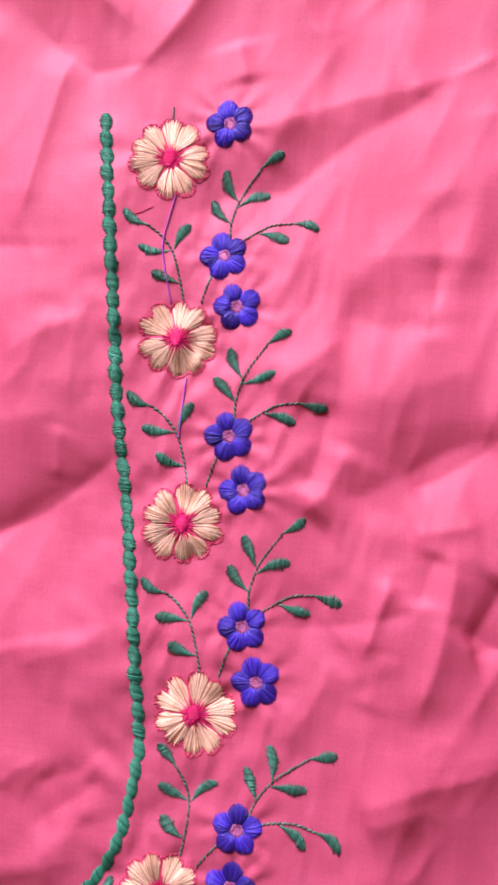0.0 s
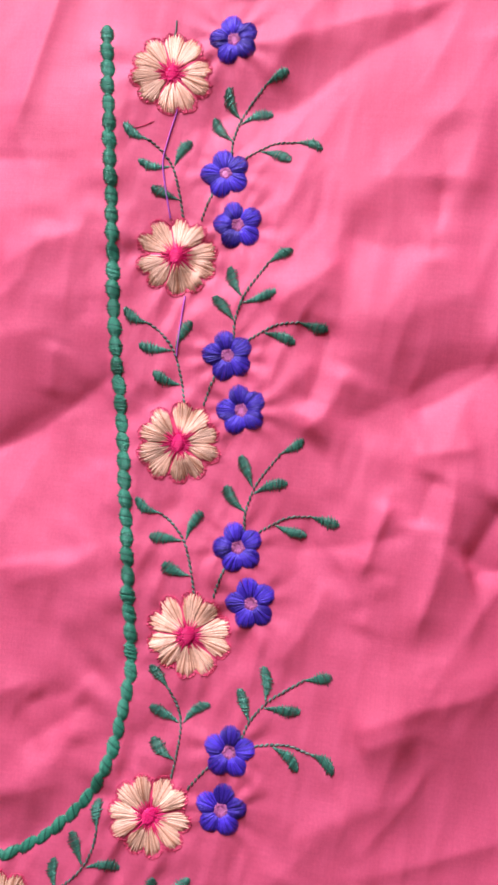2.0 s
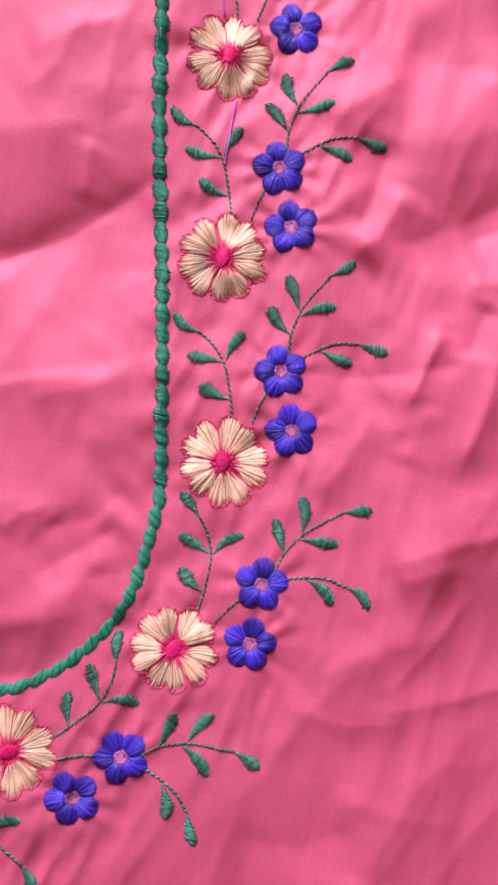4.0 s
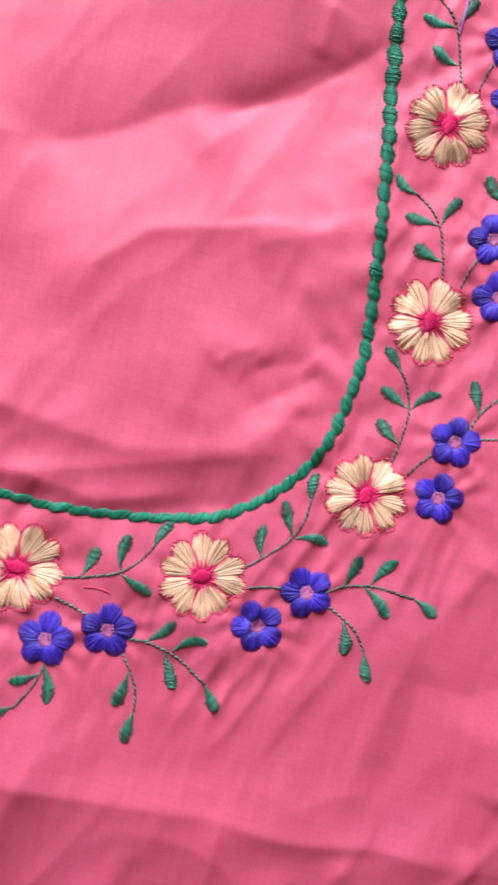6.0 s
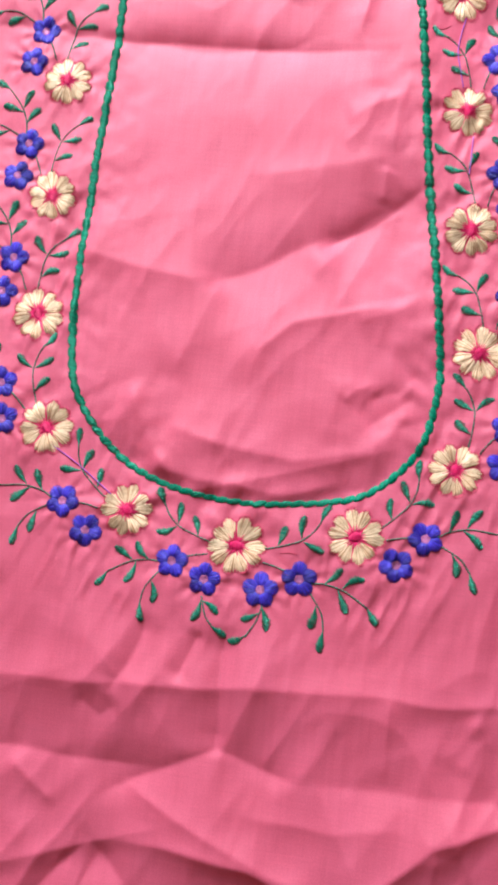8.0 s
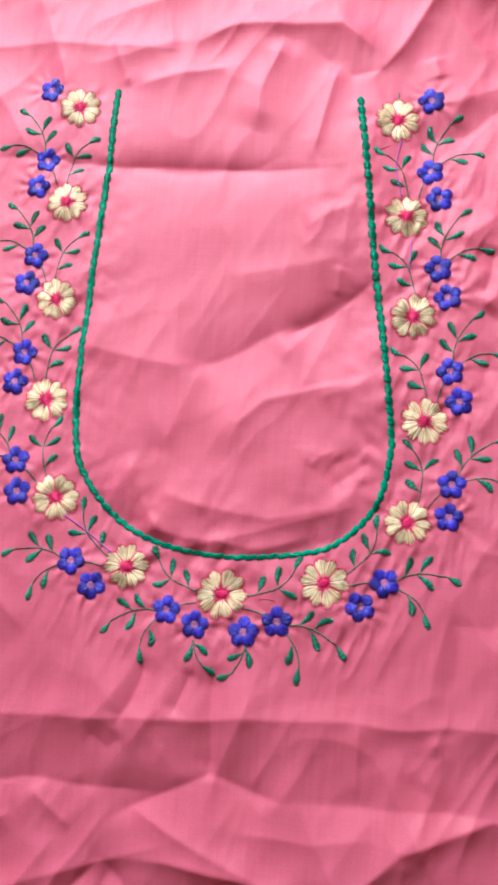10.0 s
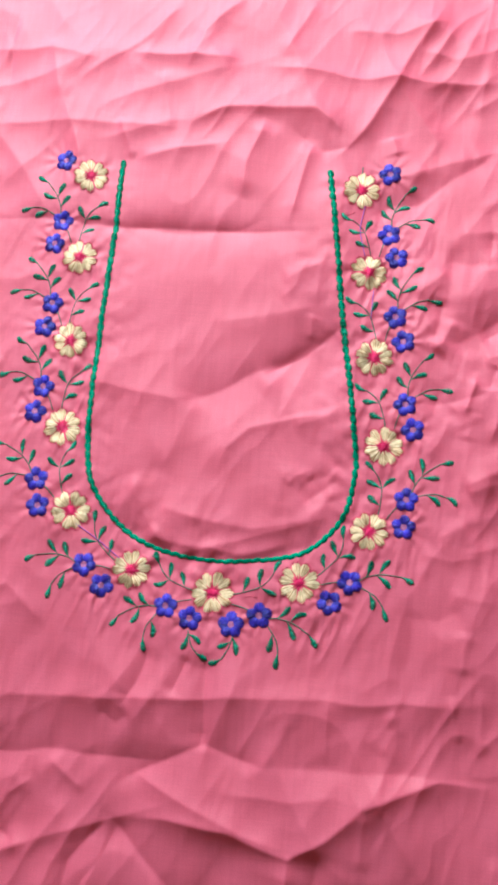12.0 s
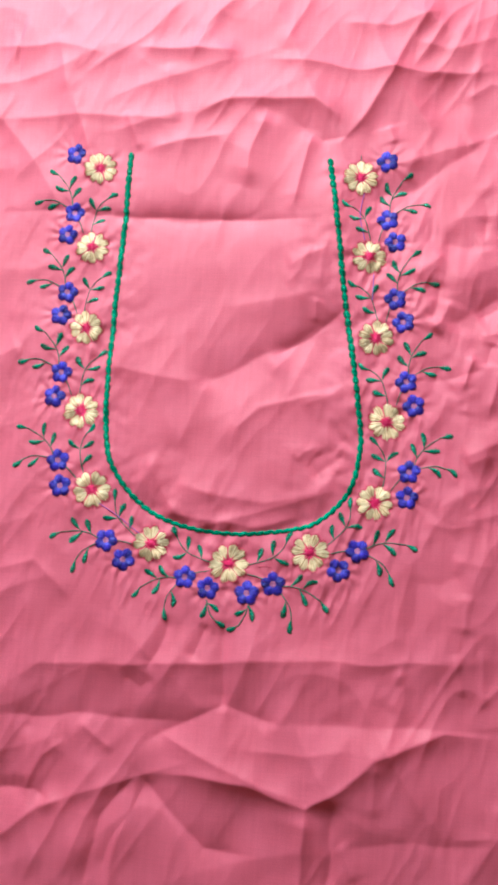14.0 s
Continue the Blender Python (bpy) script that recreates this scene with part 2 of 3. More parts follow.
def crumple(scale, size, turn, stretch=1.0):
    """Sharp little creases between flat facets."""
    c, s = math.cos(turn), math.sin(turn)
    u, v = (c * GX + s * GY) / scale + 50, (c * GY - s * GX) / (scale * stretch) + 50
    u, v = u + 0.35 * smooth_noise(u * 0.7, v * 0.7), v + 0.35 * smooth_noise(u * 0.7, v * 0.7)
    return 0.001 * size * (0.35 - np.sqrt(smooth_noise(u, v) ** 2 + 0.0005))


rough_zone = 0.72 + 0.45 * np.clip((np.abs(GY + 0.035) - 0.165) / 0.06, 0, 1) + 0.65 * np.clip((np.abs(GX) - 0.12) / 0.03, 0, 1)
HEIGHT += rough_zone * (crumple(0.062, 2.7, 0.5, 1.8) + crumple(0.040, 1.5, 1.9, 2.4) + crumple(0.028, 1.4, -0.38, 2.6) + crumple(0.017, 0.62, -0.55, 3.0) + crumple(0.011, 0.30, -0.2, 3.4))
fold([(0.105, -0.100), (0.104, -0.064), (0.097, -0.016), (0.089, 0.033), (0.080, 0.090), (0.071, 0.165)], 2.4, 16, 13, 5)
fold([(-0.080, -0.115), (-0.060, -0.137), (-0.028, -0.1505), (0.011, -0.155), (0.051, -0.150), (0.077, -0.1415), (0.100, -0.115)], -1.0, 10, 8, 2)
fold([(-0.211, 0.172), (-0.130, 0.176), (-0.037, 0.176)], 1.5, 14, 10, 0.98)
fold([(-0.046, 0.174), (-0.015, 0.192), (0.022, 0.193), (0.058, 0.194), (0.089, 0.170)], 3.2, 18, 9, 1.3)
fold([(0.020, 0.187), (0.003, 0.120)], 2.3, 10, 13, 0.7)
fold([(0.059, 0.171), (0.043, 0.100)], 1.8, 7, 9, 0.7)
fold([(0.156, 0.296), (0.120, 0.218), (0.086, 0.168), (0.072, 0.148)], 3, 9, 14, 0.98)
fold([(0.006, 0.230), (0.075, 0.223), (0.151, 0.220), (0.209, 0.220)], 1.9, 10, 7, 0.65)
fold([(-0.097, 0.238), (-0.045, 0.236), (0.001, 0.233)], 2.6, 9, 13, 1.0)
fold([(-0.138, 0.210), (-0.088, 0.245), (-0.046, 0.283)], 1.3, 8, 8, 0.78)
fold([(-0.047, 0.221), (-0.033, 0.256), (-0.002, 0.291)], 1.6, 10, 7, 0.78)
fold([(0.029, 0.236), (0.041, 0.266), (0.053, 0.291)], 1.2, 8, 8, 0.78)
fold([(0.073, 0.261), (0.119, 0.257), (0.163, 0.272)], 1.4, 10, 8, 0.98)
fold([(-0.130, 0.173), (-0.123, 0.151), (-0.125, 0.117)], 0.7, 5, 5, 0.65)
fold([(-0.093, 0.181), (-0.083, 0.149)], 0.9, 4, 4, 0.65)
fold([(-0.079, 0.147), (-0.045, 0.157), (-0.004, 0.165)], 1.4, 8, 9, 0.98)
fold([(0.090, 0.099), (0.120, 0.116), (0.141, 0.121), (0.167, 0.147), (0.218, 0.181)], -2.9, 20, 26, 1.95)
fold([(-0.208, 0.093), (-0.142, 0.097), (-0.088, 0.092), (0.014, 0.093), (0.081, 0.099)], -1.9, 8, 20, 0.98)
fold([(-0.032, -0.043), (-0.005, -0.032), (0.024, -0.020), (0.053, -0.004), (0.084, 0.020)], -2.3, 16, 30, 2.2)
fold([(0.030, -0.017), (0.062, 0.002), (0.094, 0.027)], -2.8, 8, 20, 1.4)
fold([(-0.013, 0.023), (0.029, 0.026), (0.076, 0.040)], 1.5, 20, 20, 2.6)
fold([(-0.098, -0.031), (-0.062, -0.035), (-0.030, -0.041), (-0.012, -0.037)], 1.6, 22, 12, 1.3)
fold([(-0.013, -0.034), (-0.024, -0.066), (-0.039, -0.095)], 1, 10, 10, 1.3)
fold([(0.005, -0.100), (0.011, -0.075), (0.027, -0.059), (0.056, -0.049), (0.090, -0.041)], 1.9, 14, 9, 1.4)
fold([(0.050, -0.122), (0.057, -0.091), (0.070, -0.087)], 0.55, 8, 8, 1.62)
fold([(-0.035, -0.120), (-0.001, -0.126), (0.035, -0.131), (0.075, -0.122), (0.097, -0.096)], 1.6, 22, 9, 2.4)
fold([(-0.050, -0.140), (-0.012, -0.148), (0.030, -0.148), (0.066, -0.138)], 1.5, 16, 7, 1.4)
fold([(-0.057, -0.097), (-0.041, -0.132), (-0.025, -0.151)], 1.5, 11, 11, 1.3)
fold([(0.068, -0.111), (0.084, -0.097), (0.095, -0.087)], -1.2, 8, 8, 1.3)
fold([(-0.093, 0.095), (-0.050, 0.090), (0.009, 0.096), (0.033, 0.103)], -0.8, 8, 10, 0.98)
fold([(0.063, 0.073), (0.054, 0.050), (0.040, 0.040)], 0.9, 8, 8, 1.3)
fold([(0.074, 0.087), (0.067, 0.036)], 0.9, 6, 6, 1.3)
fold([(0.160, 0.010), (0.190, 0.024), (0.224, 0.040)], -2.2, 15, 20, 1.95)
fold([(0.164, 0.050), (0.184, 0.047), (0.217, 0.065)], 1.5, 20, 18, 2.6)
fold([(0.163, -0.030), (0.174, -0.018), (0.183, 0.012)], 1, 9, 9, 1.3)
fold([(0.178, -0.093), (0.206, -0.080), (0.234, -0.068)], 1.9, 18, 13, 1.3)
fold([(0.191, 0.125), (0.198, 0.080)], -0.8, 9, 9, 1.95)
fold([(0.148, 0.032), (0.159, 0.020), (0.155, 0.004)], 0.9, 8, 8, 1.3)
fold([(0.042, 0.110), (0.053, 0.088), (0.053, 0.069)], 0.6, 6, 6, 1.3)
fold([(0.069, 0.030), (0.066, 0.011)], 0.6, 4, 4, 0.65)
fold([(0.160, -0.132), (0.180, -0.119), (0.210, -0.106)], 1.2, 16, 14, 1.95)
fold([(0.174, -0.165), (0.198, -0.170), (0.223, -0.171)], 1.2, 16, 14, 1.95)
fold([(0.143, -0.185), (0.171, -0.186), (0.188, -0.175)], -1.2, 16, 14, 1.95)
fold([(0.189, -0.190), (0.187, -0.222)], 0.8, 7, 7, 1.3)
fold([(0.186, -0.034), (0.181, -0.057)], 0.8, 6, 5, 1.3)
fold([(0.202, -0.085), (0.183, -0.094)], 1, 10, 8, 1.3)
fold([(-0.173, -0.289), (-0.128, -0.260), (0.009, -0.252), (0.113, -0.245), (0.227, -0.239)], 2.0, 18, 12, 0.98)
fold([(-0.167, -0.304), (-0.099, -0.296), (-0.009, -0.294)], -1.5, 14, 10, 0.98)
fold([(0.045, -0.293), (0.107, -0.290), (0.228, -0.286)], -1.7, 20, 13, 1.3)
fold([(0.010, -0.219), (0.011, -0.254), (0.011, -0.288)], -2, 6, 9, 0.65)
fold([(-0.030, -0.217), (-0.046, -0.264)], -1.5, 6, 6, 0.65)
fold([(-0.002, -0.222), (-0.013, -0.253)], -1.1, 4, 5, 0.52)
fold([(-0.065, -0.263), (-0.051, -0.272), (-0.041, -0.264)], -0.5, 5, 5, 0.65)
fold([(0.099, -0.244), (0.099, -0.290)], 0.8, 5, 5, 0.65)
fold([(0.198, -0.225), (0.201, -0.273)], 0.7, 5, 5, 0.65)
fold([(0.182, -0.234), (0.187, -0.266)], 0.7, 4, 4, 0.65)
fold([(-0.052, -0.317), (-0.021, -0.301), (0.015, -0.283), (0.066, -0.297)], -2.2, 10, 16, 0.98)
fold([(-0.050, -0.336), (-0.011, -0.333), (0.035, -0.336), (0.077, -0.348), (0.101, -0.332), (0.124, -0.313), (0.176, -0.292), (0.224, -0.295)], 3.8, 18, 13, 0.98)
fold([(0.017, -0.310), (0.075, -0.312), (0.116, -0.305)], 0.9, 10, 9, 0.98)
fold([(0.076, -0.345), (0.074, -0.377), (0.075, -0.422)], 3.4, 9, 14, 0.98)
fold([(0.099, -0.339), (0.094, -0.413)], -1.6, 9, 7, 1.3)
fold([(-0.051, -0.331), (-0.021, -0.361), (0.005, -0.384), (0.042, -0.385)], -2, 12, 12, 0.98)
fold([(-0.046, -0.335), (-0.056, -0.372), (-0.066, -0.435)], 1.8, 8, 10, 0.98)
fold([(-0.154, -0.392), (-0.118, -0.365), (-0.098, -0.357)], 1.8, 10, 8, 0.98)
fold([(-0.130, -0.421), (-0.101, -0.367), (-0.067, -0.320)], 1.6, 12, 8, 0.98)
fold([(-0.087, -0.429), (-0.071, -0.369), (-0.044, -0.331)], -1.7, 8, 8, 0.98)
fold([(-0.158, -0.356), (-0.124, -0.353), (-0.110, -0.360)], -1.6, 8, 8, 0.98)
fold([(-0.135, -0.305), (-0.133, -0.350)], 1, 6, 6, 0.98)
fold([(-0.098, -0.298), (-0.067, -0.320)], 1.2, 8, 8, 0.98)
fold([(0.126, -0.312), (0.124, -0.353)], 0.7, 5, 5, 0.65)
fold([(0.095, -0.375), (0.150, -0.368), (0.221, -0.367)], -1.1, 15, 15, 1.3)
fold([(0.102, -0.370), (0.116, -0.400)], 0.8, 6, 6, 0.98)
fold([(0.182, -0.367), (0.209, -0.358), (0.213, -0.330)], 1, 8, 8, 1.3)
fold([(0.138, -0.245), (0.146, -0.261), (0.135, -0.281)], 0.8, 8, 8, 1.3)
fold([(0.174, -0.110), (0.200, -0.143), (0.205, -0.171)], 1, 9, 9, 1.3)
fold([(-0.174, -0.194), (-0.139, -0.184), (-0.106, -0.211)], 1.2, 12, 10, 1.3)
fold([(-0.191, -0.031), (-0.164, -0.016)], 1, 9, 9, 1.3)
fold([(-0.190, 0.280), (-0.187, 0.199)], -0.7, 3, 3, 0.52)
fold([(-0.156, 0.250), (-0.144, 0.195)], 0.8, 6, 6, 0.98)
fold([(-0.063, 0.225), (-0.055, 0.172)], 0.8, 6, 6, 0.98)
fold([(-0.217, 0.236), (-0.160, 0.239), (-0.111, 0.232)], 0.9, 8, 6, 0.98)
fold([(0.128, 0.247), (0.164, 0.238), (0.208, 0.253)], 1.2, 9, 9, 1.3)
fold([(0.174, 0.195), (0.196, 0.209), (0.218, 0.205)], 1.2, 9, 9, 1.3)
fold([(0.189, -0.006), (0.186, -0.024), (0.180, -0.046)], 1.1, 4, 6, 0.52)
fold([(0.152, -0.034), (0.177, -0.029), (0.201, -0.021)], -0.9, 8, 8, 0.65)
fold([(0.132, 0.127), (0.137, 0.140), (0.148, 0.149)], 0.6, 9, 8, 1.3)
fold([(0.037, 0.182), (0.053, 0.168), (0.064, 0.162), (0.085, 0.165), (0.098, 0.182)], -1.2, 12, 9, 0.98)
fold([(0.117, 0.176), (0.123, 0.158)], 1, 5, 5, 0.65)
fold([(0.175, 0.160), (0.192, 0.166), (0.210, 0.176)], 1.3, 9, 7, 0.78)
fold([(0.162, 0.077), (0.182, 0.073), (0.193, 0.079)], -1, 12, 10, 1.3)
fold([(0.139, 0.049), (0.155, 0.061), (0.164, 0.071)], 1.2, 9, 8, 0.98)
fold([(0.152, -0.072), (0.162, -0.059), (0.172, -0.037)], 0.9, 7, 7, 0.98)
fold([(0.042, 0.052), (0.060, 0.062), (0.076, 0.071)], 1, 12, 10, 1.3)
fold([(0.058, -0.056), (0.077, -0.047), (0.091, -0.036)], 1, 12, 10, 1.3)
fold([(0.070, -0.097), (0.084, -0.088), (0.097, -0.075)], -1, 10, 10, 1.3)
fold([(0.055, -0.097), (0.061, -0.089), (0.069, -0.086), (0.074, -0.093)], 0.9, 6, 6, 0.78)
fold([(0.033, -0.034), (0.054, -0.009), (0.083, 0.011)], 1.2, 14, 10, 1.3)
fold([(0.037, -0.054), (0.070, -0.044), (0.093, -0.035)], -0.8, 10, 12, 1.3)
fold([(0.091, -0.108), (0.087, -0.094), (0.095, -0.082)], 1, 8, 8, 0.98)
fold([(0.161, -0.023), (0.175, -0.036), (0.182, -0.050)], 0.8, 6, 6, 0.78)
fold([(0.154, -0.140), (0.178, -0.145), (0.200, -0.140)], 0.9, 9, 9, 1.3)
fold([(0.154, 0.014), (0.158, 0.030), (0.162, 0.049)], -1.5, 11, 7, 0.8)
fold([(0.156, 0.006), (0.163, 0.013), (0.167, 0.021), (0.171, 0.032)], 1.5, 6, 9, 0.8)
fold([(0.181, -0.04), (0.185, -0.023), (0.188, -0.01)], 1.5, 5, 7, 0.52)
fold([(0.201, -0.063), (0.204, -0.029), (0.207, -0.01), (0.207, 0.006)], 1.9, 6, 9, 0.52)
fold([(0.214, -0.033), (0.22, -0.021), (0.227, -0.008)], -2.0, 7, 10, 0.65)
fold([(0.197, -0.021), (0.199, -0.009), (0.202, 0.0)], -1.2, 6, 6, 0.65)
fold([(0.214, -0.034), (0.221, -0.031), (0.229, -0.029)], -1.6, 9, 8, 0.65)
fold([(0.187, 0.019), (0.198, 0.024), (0.208, 0.031), (0.222, 0.042)], -1.8, 12, 12, 1.0)
fold([(0.161, 0.081), (0.17, 0.099), (0.192, 0.102), (0.215, 0.101)], 0.9, 14, 16, 1.2)
fold([(0.195, 0.069), (0.193, 0.085), (0.193, 0.103)], -0.9, 5, 6, 0.65)
fold([(0.191, 0.003), (0.201, 0.006), (0.216, 0.01)], 1.1, 8, 8, 0.65)
fold([(-0.041, -0.303), (-0.004, -0.318), (0.044, -0.337), (0.08, -0.345)], 1.6, 12, 9, 0.8)
fold([(-0.099, -0.413), (-0.085, -0.367), (-0.058, -0.325), (-0.041, -0.301)], 1.6, 8, 12, 0.7)
fold([(-0.072, -0.415), (-0.06, -0.376), (-0.039, -0.335)], -1.2, 7, 7, 0.7)
fold([(-0.134, -0.359), (-0.118, -0.329), (-0.101, -0.314)], 1.4, 7, 9, 0.7)
fold([(-0.035, -0.118), (-0.016, -0.125), (0.002, -0.129)], 0.8, 12, 9, 1.4)
# Puckers: the stitching draws the cloth together round the motifs.
near = np.full(GX.shape, 1.0)
for _, ux, uy, _, _ in UNITS:
    near = np.minimum(near, np.hypot(GX - ux, GY - uy) - 0.012)
d_neck, s_neck = along([tuple(q) for q in spline(NECK, 60)], GX, GY)
pull = np.exp(-np.clip(near, 0, 1) / 0.022)
wide = np.exp(-(np.clip(near - 0.008, 0, 1) / 0.035) ** 2) * (0.35 + 0.65 * np.clip(0.5 + 1.2 * smooth_noise(GX / 0.03 + 7, GY / 0.04 + 2), 0, 1))
wide *= 1 - 0.75 * np.clip(d_neck / 0.006, 0, 1)
HEIGHT += 0.001 * wide * (1.7 * (0.3 - np.sqrt(smooth_noise((GX - 0.42 * GY) / 0.0085 + 31, (GY + 0.4 * GX) / 0.034 + 13) ** 2 + 0.003)) + 1.0 * (0.3 - np.sqrt(smooth_noise((GX - 0.12 * GY) / 0.0055 + 3, GY / 0.022 + 61) ** 2 + 0.004)))
HEIGHT += 0.001 * pull * (1.0 * smooth_noise((GY - 0.7 * GX) / 0.0095 + 9, (GX + 0.7 * GY) / 0.024 + 9) + 0.6 * smooth_noise((GX - 0.3 * GY) / 0.008 + 5, GY / 0.018) + 0.5 * smooth_noise(GX / 0.016, (GY + 0.5 * GX) / 0.006) - 0.5)
for k, (fx, fy, rad) in enumerate([(u[1], u[2], 0.0135) for u in UNITS] + [(0.0961, 0.1306, 0.0135), (-0.1129, 0.1322, 0.0135), (0.1169, 0.1436, 0.009), (-0.1364, 0.1451, 0.009)]
                                   + [(u[1] + u[4] * (u[0] * bx * math.cos(radians(u[3])) - by * math.sin(radians(u[3]))),
                                       u[2] + u[4] * (u[0] * bx * math.sin(radians(u[3])) + by * math.cos(radians(u[3]))), 0.009)
                                      for u in UNITS for bx, by in ((0.0137, 0.032), (0.0203, 0.0136))]):
    r, th = np.hypot(GX - fx, GY - fy), np.arctan2(GY - fy, GX - fx)
    ray = np.cos((7 + k % 4) * th + 1.7 * k + 0.8 * np.sin(2 * th + k)) + 0.6 * np.cos((11 + k % 3) * th + k)
    HEIGHT += 0.00030 * ray * np.exp(-np.abs(r - rad - 0.001) / np.where(r > rad, 0.0075, 0.0025))
inside = np.exp(-np.abs(d_neck) / 0.011)
HEIGHT += 0.001 * inside * (0.7 * smooth_noise(s_neck * 95 + 3, d_neck / 0.02 + 3) - 0.6)
HEIGHT[1:-1, 1:-1] = (4 * HEIGHT[1:-1, 1:-1] + HEIGHT[:-2, 1:-1] + HEIGHT[2:, 1:-1] + HEIGHT[1:-1, :-2] + HEIGHT[1:-1, 2:]) / 8
edge = np.minimum.reduce([GX - CX0, CX1 - GX, GY - CY0, CY1 - GY])
edge = np.clip(edge / 0.03, 0, 1) ** 0.5
HEIGHT = np.maximum(HEIGHT, FLOOR_Z + 0.001) * edge + (FLOOR_Z + 0.0006) * (1 - edge)


def lift(x, y):
    """The cloth's height at places x, y."""
    x, y = np.asarray(x), np.asarray(y)
    i, j = np.clip(np.searchsorted(XS, x) - 1, 0, NX - 2), np.clip(np.searchsorted(YS, y) - 1, 0, NY - 2)
    a, b = (x - XS[i]) / (XS[i + 1] - XS[i]), (y - YS[j]) / (YS[j + 1] - YS[j])
    return (HEIGHT[j, i] * (1 - a) + HEIGHT[j, i + 1] * a) * (1 - b) + (HEIGHT[j + 1, i] * (1 - a) + HEIGHT[j + 1, i + 1] * a) * b


def mesh_from(name, verts, faces, uvs, material, smooth=True):
    me = bpy.data.meshes.new(name)
    me.from_pydata(verts.tolist(), [], faces)
    if uvs is not None:
        layer = me.uv_layers.new(name="threads")
        loops = np.zeros(len(me.loops), dtype=np.int32)
        me.loops.foreach_get("vertex_index", loops)
        layer.data.foreach_set("uv", np.asarray(uvs, dtype=np.float32)[loops].ravel())
    if smooth:
        me.polygons.foreach_set("use_smooth", [True] * len(me.polygons))
    me.materials.append(material)
    me.update()
    return me


def grid_faces(rows, cols, wrap=False):
    last = cols if wrap else cols - 1
    return [(r * cols + c, r * cols + (c + 1) % cols, (r + 1) * cols + (c + 1) % cols, (r + 1) * cols + c)
            for r in range(rows - 1) for c in range(last)]


cloth_faces = grid_faces(NY, NX)
cloth_mesh = mesh_from("pink_cloth", np.stack([GX.ravel(), GY.ravel(), HEIGHT.ravel()], 1), cloth_faces, None, CLOTH)
tagged(new("pink_cloth", cloth_mesh), "creased coral pink cotton dress cloth spread out flat", "fabric")


# ---- stitched motifs ----
def thing(name, x, y, label, category, group):
    ob = new(name)
    ob.location = (x, y, float(lift(x, y)))
    ob.empty_display_size = 0.005
    return tagged(ob, label, category, group)


def part(name, xy, z, faces, uvs, material, parent, label=""):
    """A stitched pad under a thing: xy in the world, z above the cloth."""
    xy = np.asarray(xy, float)
    verts = np.column_stack([xy, lift(xy[:, 0], xy[:, 1]) + np.asarray(z)]) - np.array(parent.location)
    ob = new(name, mesh_from(name, verts, faces, uvs, material))
    ob.parent = parent
    return tagged(ob, label)


rng = np.random.RandomState(21)


def turned(points, m):
    """Places in mm of a unit, in the world."""
    side, x, y, turn, size = m
    p = np.asarray(points, float) * 0.001 * size * [side, 1]
    c, s = math.cos(radians(turn)), math.sin(radians(turn))
    return np.stack([x + c * p[:, 0] - s * p[:, 1], y + s * p[:, 0] + c * p[:, 1]], 1)


def strip(line, width, height, across=5):
    """One long rounded strand along a line of places: half-widths and heights along it."""
    n = len(line)
    way = np.gradient(line, axis=0)
    way /= np.linalg.norm(way, axis=1)[:, None] + 1e-12
    out = np.stack([-way[:, 1], way[:, 0]], 1)
    q = np.linspace(-1, 1, across)
    w = np.asarray(width)[:, None] * q[None]
    xy = line[:, None] + out[:, None] * w[:, :, None]
    z = np.asarray(height)[:, None] * np.clip(1 - q ** 2, 0, 1)[None] ** 0.45 + 0.00012
    dist = np.r_[0, np.cumsum(np.linalg.norm(np.diff(line, axis=0), axis=1))]
    uv = np.stack(np.broadcast_arrays(dist[:, None] * 1000, w * 1000), -1)
    return xy.reshape(-1, 2), z.ravel(), grid_faces(n, across), uv.reshape(-1, 2)


